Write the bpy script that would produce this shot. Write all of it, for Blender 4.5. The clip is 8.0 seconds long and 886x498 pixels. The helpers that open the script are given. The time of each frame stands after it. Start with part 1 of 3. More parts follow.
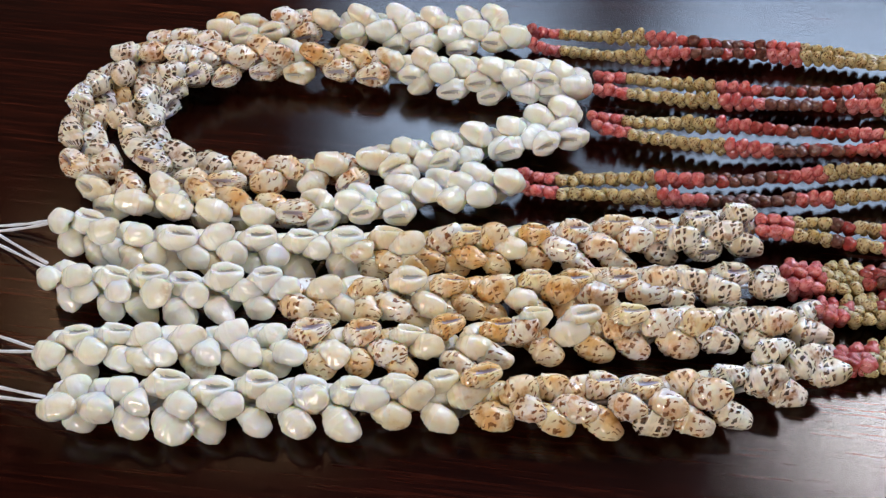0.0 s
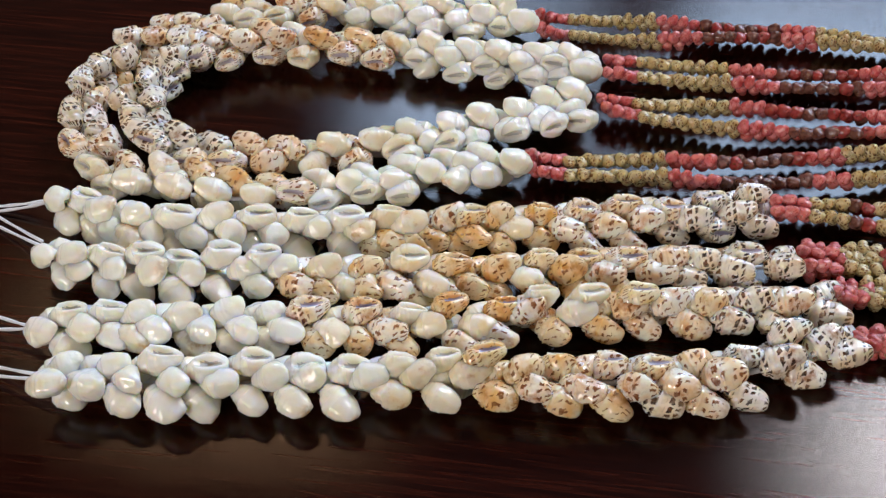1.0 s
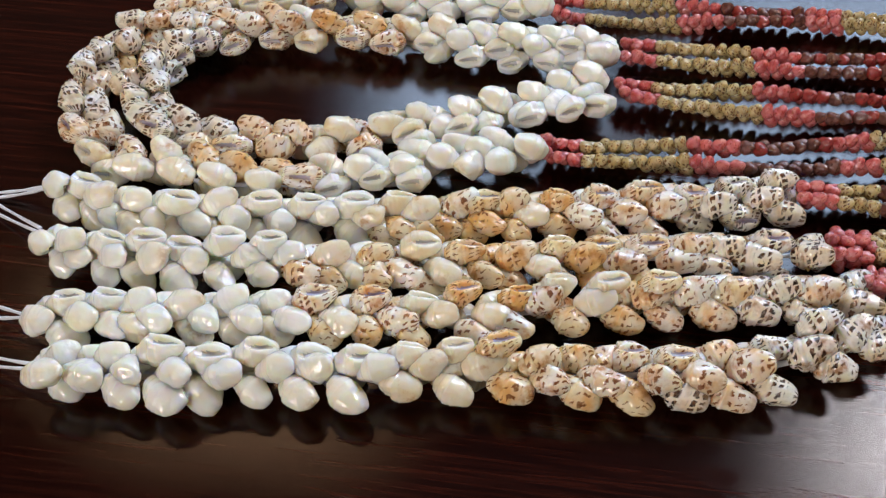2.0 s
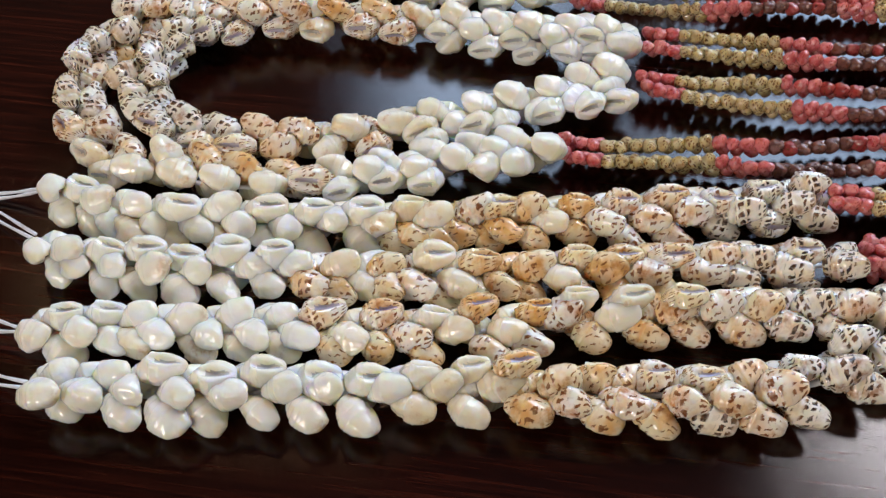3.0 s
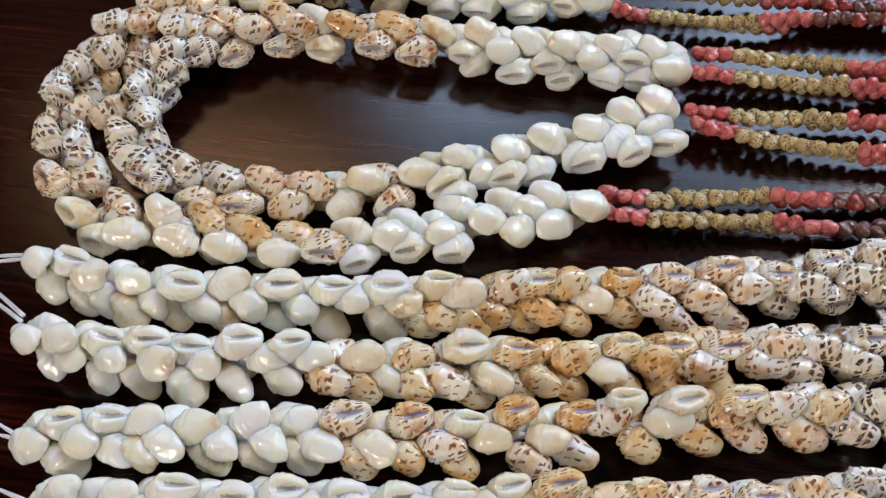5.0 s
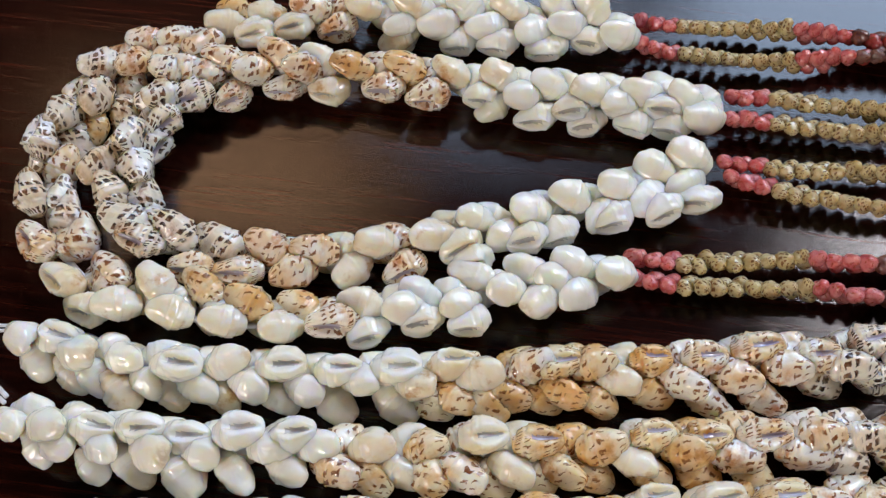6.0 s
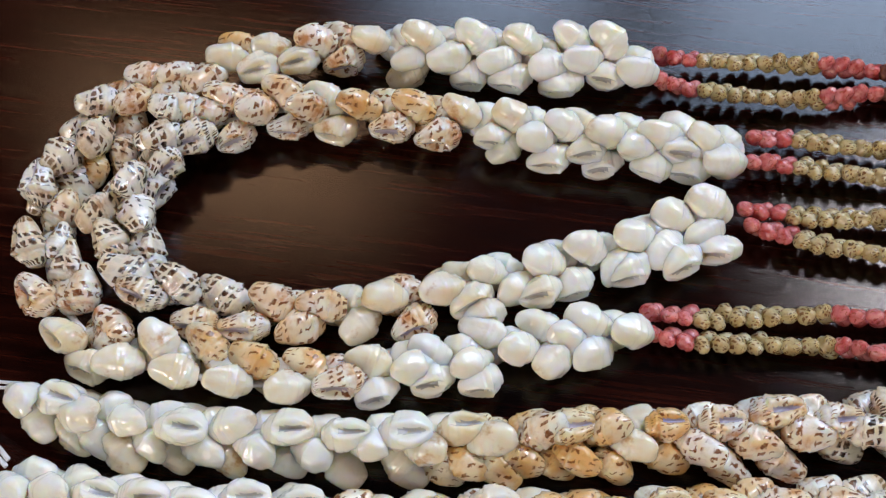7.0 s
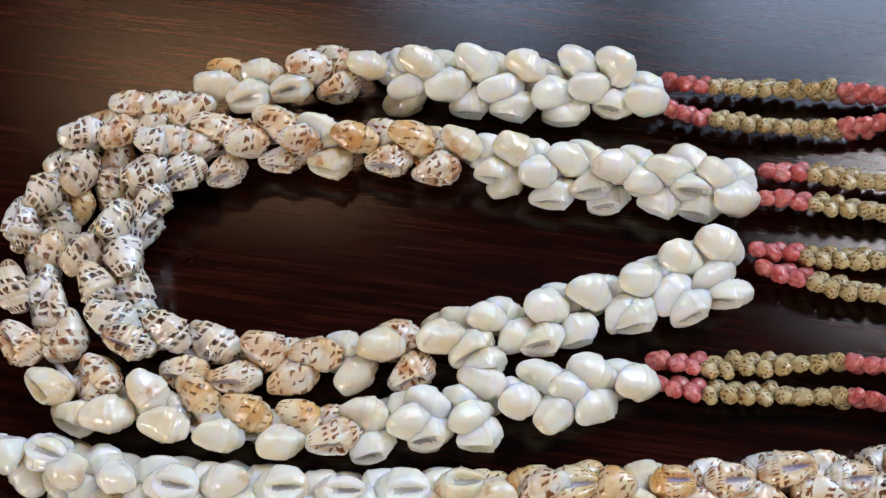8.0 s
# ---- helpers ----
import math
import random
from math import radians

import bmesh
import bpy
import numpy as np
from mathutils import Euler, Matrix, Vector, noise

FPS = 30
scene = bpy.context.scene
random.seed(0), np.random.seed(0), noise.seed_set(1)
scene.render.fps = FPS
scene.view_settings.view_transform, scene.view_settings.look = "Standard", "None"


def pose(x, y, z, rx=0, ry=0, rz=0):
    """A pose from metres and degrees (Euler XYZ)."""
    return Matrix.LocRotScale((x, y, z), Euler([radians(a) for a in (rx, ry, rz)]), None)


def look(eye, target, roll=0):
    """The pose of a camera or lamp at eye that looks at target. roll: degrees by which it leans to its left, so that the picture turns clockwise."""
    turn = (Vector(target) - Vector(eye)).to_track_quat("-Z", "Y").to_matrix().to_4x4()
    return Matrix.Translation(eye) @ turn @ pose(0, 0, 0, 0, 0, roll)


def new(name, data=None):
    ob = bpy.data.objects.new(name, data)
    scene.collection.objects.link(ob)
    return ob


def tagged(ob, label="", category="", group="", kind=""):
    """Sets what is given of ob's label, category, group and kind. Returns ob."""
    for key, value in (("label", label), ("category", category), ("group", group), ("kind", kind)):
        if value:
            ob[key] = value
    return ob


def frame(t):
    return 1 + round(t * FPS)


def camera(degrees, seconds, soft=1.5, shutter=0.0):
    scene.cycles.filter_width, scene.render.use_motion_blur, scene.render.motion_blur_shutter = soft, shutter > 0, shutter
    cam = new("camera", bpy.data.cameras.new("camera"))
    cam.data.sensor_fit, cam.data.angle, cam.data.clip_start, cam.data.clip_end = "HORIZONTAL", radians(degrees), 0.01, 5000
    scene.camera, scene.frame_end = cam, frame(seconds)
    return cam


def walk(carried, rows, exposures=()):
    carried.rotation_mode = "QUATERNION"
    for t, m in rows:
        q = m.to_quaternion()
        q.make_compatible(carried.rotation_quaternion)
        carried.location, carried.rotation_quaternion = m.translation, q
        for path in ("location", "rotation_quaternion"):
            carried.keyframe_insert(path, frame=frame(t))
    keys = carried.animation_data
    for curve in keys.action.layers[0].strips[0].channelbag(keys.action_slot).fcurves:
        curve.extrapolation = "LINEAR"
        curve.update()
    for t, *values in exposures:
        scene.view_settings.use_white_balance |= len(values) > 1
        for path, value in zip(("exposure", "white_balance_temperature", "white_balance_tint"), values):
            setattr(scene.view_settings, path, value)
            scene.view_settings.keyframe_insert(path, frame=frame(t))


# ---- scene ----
cam = camera(54.0, 8.0, soft=1.25)
PATH = [
    (0, (0.00508, -0.00123, 0.15059), (-0.00553, 0.11818, -0.00949), 1.73),
    (0.5, (0.00756, -0.00475, 0.14566), (-0.00567, 0.11661, -0.01276), 0.88),
    (1, (0.00809, -0.00487, 0.14108), (-0.00668, 0.11841, -0.01571), 0.48),
    (1.5, (0.00778, -0.00470, 0.13600), (-0.00851, 0.11971, -0.01975), 0.02),
    (3, (0.00421, 0.00818, 0.13316), (-0.01298, 0.12452, -0.02861), -0.59),
    (3.5, (-0.00043, 0.01766, 0.13572), (-0.01670, 0.12808, -0.03024), -0.60),
    (4, (-0.00251, 0.02741, 0.13831), (-0.01749, 0.13134, -0.03191), -0.52),
    (4.5, (-0.00476, 0.03581, 0.13973), (-0.01802, 0.13338, -0.03435), -0.17),
    (6, (-0.01217, 0.06558, 0.13700), (-0.02379, 0.15028, -0.04381), -0.14),
    (6.5, (-0.01435, 0.07404, 0.13922), (-0.02545, 0.15555, -0.04308), -0.00),
    (7, (-0.01517, 0.08121, 0.13923), (-0.02684, 0.15727, -0.04537), -0.83),
    (7.5, (-0.01646, 0.08952, 0.13927), (-0.02769, 0.15964, -0.04770), -1.15),
    (8, (-0.01618, 0.09687, 0.13928), (-0.02782, 0.16279, -0.04918), -2.04),
]
walk(cam, [(t, look(eye, target, roll)) for t, eye, target, roll in PATH], [(0.0, 0.15), (3.0, 0.12), (4.5, 0.03), (6.0, 0.0), (8.0, 0.03)])

# ---- light ----
CM = 0.01
world = bpy.data.worlds.new("world")
scene.world = world
world.use_nodes = True
wn = world.node_tree
sky = wn.nodes.new("ShaderNodeTexSky")
sky.sky_type = "NISHITA"
sky.sun_disc = False
sky.sun_elevation = radians(35)
sky.sun_rotation = radians(200)
wn.links.new(sky.outputs[0], wn.nodes["Background"].inputs[0])
wn.nodes["Background"].inputs[1].default_value = 0.08


def area_lamp(name, at, toward, sx, sy, power, colour):
    data = bpy.data.lights.new(name, "AREA")
    data.shape, data.size, data.size_y = "RECTANGLE", sx, sy
    data.energy, data.color = power, colour
    ob = new(name, data)
    ob.matrix_world = look(at, toward)
    return ob


# daylight through the window ahead, and two ceiling panels
area_lamp("window_light", (-0.07, 1.09, 0.99), (-0.07, 0.0, 0.99), 0.34, 0.66, 6.6, (0.56, 0.73, 1.0))
area_lamp("window_light", (0.60, 1.09, 0.95), (0.60, 0.0, 0.95), 0.72, 0.74, 16.5, (0.56, 0.73, 1.0))
area_lamp("panel_light", (1.07, 0.97, 1.63), (1.07, 0.97, 0.0), 0.56, 0.23, 16.0, (1.0, 0.94, 0.98))
area_lamp("warm_panel_light", (-0.66, 1.01, 1.63), (-0.66, 1.01, 0.0), 0.66, 0.16, 3.2, (1.0, 0.58, 0.32))
area_lamp("back_window_light", (-0.95, -1.42, 0.78), (-0.3, 0.0, 0.2), 0.55, 0.55, 17.0, (1.0, 0.905, 0.855))
scene.view_settings.exposure = 0.0


# ---- materials ----
def material(name):
    m = bpy.data.materials.new(name)
    m.use_nodes = True
    return m, m.node_tree, m.node_tree.nodes["Principled BSDF"]


def node(tree, kind, **values):
    n = tree.nodes.new(kind)
    for key, value in values.items():
        n.inputs[key.replace("_", " ")].default_value = value
    return n


def mix_colour(tree, factor, a, b, mode="MIX"):
    n = tree.nodes.new("ShaderNodeMix")
    n.data_type, n.blend_type = "RGBA", mode
    for socket, value in ((n.inputs[0], factor), (n.inputs[6], a), (n.inputs[7], b)):
        if isinstance(value, (int, float, tuple)):
            socket.default_value = value
        else:
            tree.links.new(value, socket)
    return n.outputs[2]


def ramp(tree, value, low, high, a=0.0, b=1.0):
    n = tree.nodes.new("ShaderNodeMapRange")
    n.interpolation_type = "SMOOTHSTEP"
    n.inputs[1].default_value, n.inputs[2].default_value = low, high
    n.inputs[3].default_value, n.inputs[4].default_value = a, b
    tree.links.new(value, n.inputs[0])
    return n.outputs[0]


def maths(tree, op, a, b=0.0):
    n = tree.nodes.new("ShaderNodeMath")
    n.operation = op
    for socket, value in ((n.inputs[0], a), (n.inputs[1], b)):
        if isinstance(value, (int, float)):
            socket.default_value = value
        else:
            tree.links.new(value, socket)
    return n.outputs[0]


def bump(tree, shader, height, strength, distance):
    n = node(tree, "ShaderNodeBump", Strength=strength, Distance=distance)
    tree.links.new(height, n.inputs["Height"])
    tree.links.new(n.outputs[0], shader.inputs["Normal"])


def shell_material(name, base, tint, blotch, blotch_amount, spot, spot_size, rough=0.2, rows=(9.0, 7.0), grain=260.0):
    """A glossy shell: body colour, blotches and rows of small marks that run round the whorls."""
    m, tree, shader = material(name)
    info = tree.nodes.new("ShaderNodeObjectInfo")
    coord = tree.nodes.new("ShaderNodeTexCoord")
    shift = tree.nodes.new("ShaderNodeVectorMath")
    shift.operation = "ADD"
    spread = tree.nodes.new("ShaderNodeCombineXYZ")
    for n, k in enumerate((37.0, 53.0, 71.0)):
        tree.links.new(maths(tree, "MULTIPLY", info.outputs["Random"], k), spread.inputs[n])
    tree.links.new(coord.outputs["Object"], shift.inputs[0])
    tree.links.new(spread.outputs[0], shift.inputs[1])
    soft = node(tree, "ShaderNodeTexNoise", Scale=grain, Detail=3.0)
    tree.links.new(shift.outputs[0], soft.inputs["Vector"])
    fine = node(tree, "ShaderNodeTexNoise", Scale=1500.0, Detail=3.0)
    tree.links.new(shift.outputs[0], fine.inputs["Vector"])
    own = maths(tree, "ADD", soft.outputs[0], maths(tree, "MULTIPLY", maths(tree, "SUBTRACT", info.outputs["Random"], 0.5), 0.15))
    colour = mix_colour(tree, ramp(tree, own, 0.35, 0.7), (*base, 1), (*tint, 1))
    if blotch_amount:
        wide = node(tree, "ShaderNodeTexNoise", Scale=grain * 0.8, Detail=4.0, Roughness=0.65)
        tree.links.new(shift.outputs[0], wide.inputs["Vector"])
        mask = ramp(tree, wide.outputs[0], 0.66 - 0.22 * blotch_amount, 0.80 - 0.16 * blotch_amount)
        colour = mix_colour(tree, maths(tree, "MULTIPLY", mask, 0.85), colour, (*blotch, 1))
    if spot_size:
        warp = node(tree, "ShaderNodeTexNoise", Scale=650.0, Detail=3.0)
        tree.links.new(shift.outputs[0], warp.inputs["Vector"])
        parts_of = tree.nodes.new("ShaderNodeSeparateXYZ")
        tree.links.new(coord.outputs["UV"], parts_of.inputs[0])
        jitter = maths(tree, "SUBTRACT", warp.outputs[0], 0.5)
        row = maths(tree, "ADD", maths(tree, "MULTIPLY", parts_of.outputs[1], rows[1]), maths(tree, "ADD", maths(tree, "MULTIPLY", jitter, 0.8), maths(tree, "MULTIPLY", info.outputs["Random"], 17.0)))
        across = maths(tree, "ABSOLUTE", maths(tree, "SUBTRACT", maths(tree, "FRACT", row), 0.5))
        slant = maths(tree, "MULTIPLY", maths(tree, "FRACT", row), 0.45)
        step = maths(tree, "ADD", slant, maths(tree, "MULTIPLY", maths(tree, "FLOOR", row), 0.37))
        dash = maths(tree, "ADD", maths(tree, "MULTIPLY", parts_of.outputs[0], rows[0]), maths(tree, "ADD", step, maths(tree, "MULTIPLY", jitter, 1.4)))
        along = maths(tree, "ABSOLUTE", maths(tree, "SUBTRACT", maths(tree, "FRACT", dash), 0.5))
        size = ramp(tree, soft.outputs[0], 0.28, 0.55, spot_size * 0.55, spot_size)
        mask = maths(tree, "MULTIPLY", ramp(tree, maths(tree, "SUBTRACT", size, along), -0.04, 0.09), ramp(tree, maths(tree, "SUBTRACT", 0.38, across), 0.0, 0.10))
        wave = maths(tree, "SINE", maths(tree, "ADD", maths(tree, "MULTIPLY", parts_of.outputs[1], 13.0), maths(tree, "MULTIPLY", info.outputs["Random"], 40.0)))
        band = ramp(tree, maths(tree, "ADD", wave, maths(tree, "MULTIPLY", warp.outputs[0], 1.2)), -0.1, 0.5, 0.1, 1.0)
        pale = maths(tree, "MULTIPLY", maths(tree, "MULTIPLY", mask, band), ramp(tree, fine.outputs[0], 0.25, 0.6, 0.75, 1.0))
        faint = tuple(0.55 * c + 0.45 * d for c, d in zip(spot, (0.38, 0.17, 0.065)))
        mark = mix_colour(tree, ramp(tree, warp.outputs[0], 0.42, 0.62), (*spot, 1), (*faint, 1))
        colour = mix_colour(tree, pale, colour, mark)
    if grain < 500:
        height = tree.nodes.new("ShaderNodeSeparateXYZ")
        tree.links.new(coord.outputs["Object"], height.inputs[0])
        tip = maths(tree, "MULTIPLY", ramp(tree, height.outputs[2], 0.0068, 0.0084), ramp(tree, info.outputs["Random"], 0.35, 0.9, 0.0, 0.6))
        tip = maths(tree, "MULTIPLY", tip, ramp(tree, fine.outputs[0], 0.3, 0.6, 0.3, 1.0))
        colour = mix_colour(tree, tip, colour, (0.52, 0.34, 0.17, 1))
    tree.links.new(colour, shader.inputs["Base Color"])
    shader.inputs["Roughness"].default_value = rough
    shader.inputs["Specular IOR Level"].default_value = 0.55
    shader.inputs["Subsurface Weight"].default_value = 1.0
    shader.inputs["Subsurface Radius"].default_value = (1.0, 0.80, 0.50)
    shader.inputs["Subsurface Scale"].default_value = 0.0026
    shader.inputs["Coat Weight"].default_value = 0.45
    shader.inputs["Coat Roughness"].default_value = 0.06
    bump(tree, shader, soft.outputs[0], 0.45, 0.0011)
    tree.links.new(shader.inputs["Normal"].links[0].from_socket, shader.inputs["Coat Normal"])
    return m


WHITE = shell_material("white_shell", (0.93, 0.89, 0.80), (0.91, 0.83, 0.67), (0.62, 0.44, 0.22), 0.0, (0, 0, 0), 0.0, 0.24)
IVORY = shell_material("ivory_shell", (0.90, 0.83, 0.70), (0.86, 0.72, 0.49), (0.56, 0.30, 0.10), 0.45, (0.36, 0.16, 0.05), 0.0, 0.22)
HONEY = shell_material("honey_shell", (0.88, 0.75, 0.52), (0.78, 0.46, 0.17), (0.50, 0.23, 0.05), 0.62, (0.22, 0.085, 0.025), 0.19, 0.24, (15.0, 5.6))
TAWNY = shell_material("tawny_spotted_shell", (0.91, 0.84, 0.73), (0.86, 0.61, 0.35), (0.56, 0.22, 0.05), 0.66, (0.20, 0.065, 0.02), 0.25, 0.24, (14.0, 5.6))
DARK = shell_material("dark_spotted_shell", (0.89, 0.83, 0.73), (0.84, 0.70, 0.51), (0.36, 0.15, 0.05), 0.55, (0.028, 0.011, 0.008), 0.34, 0.24, (15.0, 6.0))
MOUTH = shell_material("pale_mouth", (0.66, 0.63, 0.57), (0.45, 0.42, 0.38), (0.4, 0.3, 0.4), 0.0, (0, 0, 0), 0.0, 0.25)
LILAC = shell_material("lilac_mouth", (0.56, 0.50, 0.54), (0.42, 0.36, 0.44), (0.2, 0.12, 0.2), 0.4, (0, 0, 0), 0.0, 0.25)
PINK = shell_material("pink_bead", (0.68, 0.24, 0.23), (0.50, 0.09, 0.09), (0.75, 0.45, 0.40), 0.35, (0.4, 0.06, 0.05), 0.16, 0.25, (6, 5), 800.0)
RED = shell_material("red_bead", (0.40, 0.07, 0.06), (0.28, 0.04, 0.035), (0.50, 0.2, 0.16), 0.2, (0.15, 0.02, 0.02), 0.2, 0.25, (6, 5), 800.0)
BROWN = shell_material("brown_bead", (0.21, 0.095, 0.075), (0.12, 0.05, 0.04), (0.40, 0.26, 0.16), 0.35, (0.10, 0.03, 0.02), 0.2, 0.25, (6, 5), 800.0)
OLIVE = shell_material("straw_bead", (0.58, 0.48, 0.26), (0.48, 0.36, 0.17), (0.70, 0.62, 0.42), 0.3, (0.13, 0.07, 0.03), 0.29, 0.27, (8, 7), 800.0)


def wood_material():
    m, tree, shader = material("dark_lacquered_wood")
    coord = tree.nodes.new("ShaderNodeTexCoord")
    grain_map = tree.nodes.new("ShaderNodeMapping")
    grain_map.inputs["Scale"].default_value = (8.0, 230.0, 10.0)
    tree.links.new(coord.outputs["Object"], grain_map.inputs["Vector"])
    grain = node(tree, "ShaderNodeTexNoise", Scale=5.0, Detail=8.0, Roughness=0.65, Distortion=0.4)
    tree.links.new(grain_map.outputs[0], grain.inputs["Vector"])
    broad_map = tree.nodes.new("ShaderNodeMapping")
    broad_map.inputs["Scale"].default_value = (1.5, 16.0, 4.0)
    tree.links.new(coord.outputs["Object"], broad_map.inputs["Vector"])
    broad = node(tree, "ShaderNodeTexNoise", Scale=3.0, Detail=4.0, Distortion=0.8)
    tree.links.new(broad_map.outputs[0], broad.inputs["Vector"])
    a = mix_colour(tree, ramp(tree, grain.outputs[0], 0.40, 0.76), (0.010, 0.0018, 0.0012, 1), (0.058, 0.0105, 0.0048, 1))
    b = mix_colour(tree, ramp(tree, broad.outputs[0], 0.4, 0.65, 0.0, 0.6), a, (0.011, 0.003, 0.002, 1))
    tree.links.new(b, shader.inputs["Base Color"])
    peel = node(tree, "ShaderNodeTexNoise", Scale=5200.0, Detail=1.0)
    tree.links.new(coord.outputs["Object"], peel.inputs["Vector"])
    shader.inputs["Roughness"].default_value = 0.09
    shader.inputs["Specular IOR Level"].default_value = 0.42
    bump(tree, shader, peel.outputs[0], 0.15, 0.00014)
    return m


def plain_material(name, colour, rough, scale=8.0, depth=0.12):
    m, tree, shader = material(name)
    coord = tree.nodes.new("ShaderNodeTexCoord")
    noise_node = node(tree, "ShaderNodeTexNoise", Scale=scale, Detail=5.0)
    tree.links.new(coord.outputs["Object"], noise_node.inputs["Vector"])
    dim = tuple(c * (1 - depth) for c in colour)
    tree.links.new(mix_colour(tree, noise_node.outputs[0], (*colour, 1), (*dim, 1)), shader.inputs["Base Color"])
    shader.inputs["Roughness"].default_value = rough
    bump(tree, shader, noise_node.outputs[0], 0.1, 0.001)
    return m


WOOD = wood_material()
PLASTER = plain_material("wall_paint", (0.115, 0.090, 0.075), 0.8)
CEILING = plain_material("ceiling_paint", (0.030, 0.016, 0.011), 0.85)
TILE = plain_material("floor_tile", (0.35, 0.30, 0.25), 0.4)
FRAME = plain_material("window_frame_paint", (0.7, 0.7, 0.68), 0.4)
BROWN_WOOD = plain_material("brown_frame_paint", (0.10, 0.05, 0.035), 0.5)
THREAD = plain_material("white_thread", (0.85, 0.86, 0.88), 0.5, 2500.0, 0.2)


# ---- building helpers ----
def mesh_from(name, verts, faces, materials, smooth=False, uvs=None, slots=None):
    me = bpy.data.meshes.new(name)
    me.from_pydata(verts, [], faces)
    for m in materials:
        me.materials.append(m)
    if slots is not None:
        me.polygons.foreach_set("material_index", slots)
    if smooth:
        me.polygons.foreach_set("use_smooth", [True] * len(me.polygons))
    if uvs is not None:
        layer = me.uv_layers.new(name="whorl")
        layer.data.foreach_set("uv", [c for pair in uvs for c in pair])
    me.update()
    return me


def part(name, data, parent, m=None, label=""):
    ob = new(name, data)
    ob.parent = parent
    if m is not None:
        ob.matrix_basis = m
    if label:
        tagged(ob, label)
    return ob


def box_mesh(name, size, mat, bevel=0.0):
    bm = bmesh.new()
    bmesh.ops.create_cube(bm, size=1.0)
    bmesh.ops.scale(bm, vec=size, verts=bm.verts)
    if bevel:
        bmesh.ops.bevel(bm, geom=bm.edges[:], offset=bevel, segments=3, affect="EDGES", profile=0.5)
    me = bpy.data.meshes.new(name)
    bm.to_mesh(me)
    bm.free()
    me.materials.append(mat)
    return me


def box(name, centre, size, mat, bevel=0.0):
    ob = new(name, box_mesh(name, size, mat, bevel))
    ob.location = centre
    return ob


def tube_mesh(name, points, radius, mat, sides=8, twist=0.0):
    """A round thread along points (metres); twist adds the ply's ridges."""
    verts, faces = [], []
    pts = [Vector(p) for p in points]
    travelled = 0.0
    for i, p in enumerate(pts):
        t = (pts[min(i + 1, len(pts) - 1)] - pts[max(i - 1, 0)]).normalized()
        side = t.cross(Vector((0, 0, 1))).normalized()
        up = side.cross(t)
        if i:
            travelled += (p - pts[i - 1]).length
        for k in range(sides):
            a = 2 * math.pi * k / sides
            r = radius * (1 + 0.22 * math.cos(2 * a - twist * travelled))
            verts.append(p + r * (math.cos(a) * side + math.sin(a) * up))
    for i in range(len(pts) - 1):
        for k in range(sides):
            a, b = i * sides + k, i * sides + (k + 1) % sides
            faces.append((a, b, b + sides, a + sides))
    faces.append(tuple(range(sides))[::-1])
    faces.append(tuple(len(verts) - sides + k for k in range(sides)))
    return mesh_from(name, verts, faces, [mat], smooth=True)


# ---- the room that closes the place: table top at z = 0 ----
floor = tagged(box("floor", (0, 0, -0.80), (3.6, 3.4, 0.10), TILE), "plain tiled floor", "floor", kind="structure")
ceiling = tagged(box("ceiling", (0, 0, 1.72), (3.6, 3.4, 0.10), CEILING), "plain painted ceiling", "ceiling", kind="structure")
tagged(box("wall_west", (-1.75, 0, 0.46), (0.10, 3.2, 2.42), PLASTER), "plain painted wall", "wall", kind="structure")
tagged(box("wall_east", (1.75, 0, 0.46), (0.10, 3.2, 2.42), PLASTER), "plain painted wall", "wall", kind="structure")


def wall_with_opening(name, y, x0, x1, z0, z1):
    """A wall along x, with a window opening from x0 to x1 and z0 to z1."""
    bm = bmesh.new()
    for ax, bx, az, bz in ((-1.7, x0, -0.75, 1.67), (x1, 1.7, -0.75, 1.67), (x0, x1, -0.75, z0), (x0, x1, z1, 1.67)):
        made = bmesh.ops.create_cube(bm, size=1.0)["verts"]
        bmesh.ops.scale(bm, vec=(bx - ax, 0.12, bz - az), verts=made)
        bmesh.ops.translate(bm, vec=((ax + bx) / 2, y, (az + bz) / 2), verts=made)
    me = bpy.data.meshes.new(name)
    bm.to_mesh(me)
    bm.free()
    me.materials.append(PLASTER)
    return tagged(new(name, me), "plain painted wall with a window opening", "wall", kind="structure")


wall_with_opening("wall_north", 1.16, -0.26, 0.98, 0.54, 1.36)
wall_with_opening("wall_south", -1.5, -1.3, -0.6, 0.45, 1.15)


def window(name, x0, x1, z0, z1, y, post=None):
    holder = tagged(new(name), "white framed window letting in daylight", "window", kind="structure")
    holder.location = ((x0 + x1) / 2, y, z0)
    w, h = x1 - x0, z1 - z0
    for n, (cx, cz, sx, sz) in enumerate(((0, 0.02, w, 0.04), (0, h - 0.02, w, 0.04), (-w / 2 + 0.02, h / 2, 0.04, h - 0.08), (w / 2 - 0.02, h / 2, 0.04, h - 0.08))):
        part("window_frame", box_mesh("window_frame", (sx, 0.05, sz), FRAME, 0.004), holder, Matrix.Translation((cx, 0, cz)))
    if post is not None:
        part("mullion", box_mesh("mullion", (0.12, 0.10, h - 0.08), BROWN_WOOD, 0.006), holder, Matrix.Translation((post - (x0 + x1) / 2, 0, h / 2)))


window("window_1", -0.26, 0.98, 0.54, 1.36, 1.16, 0.17)
window("window_2", -1.3, -0.6, 0.45, 1.15, -1.5)

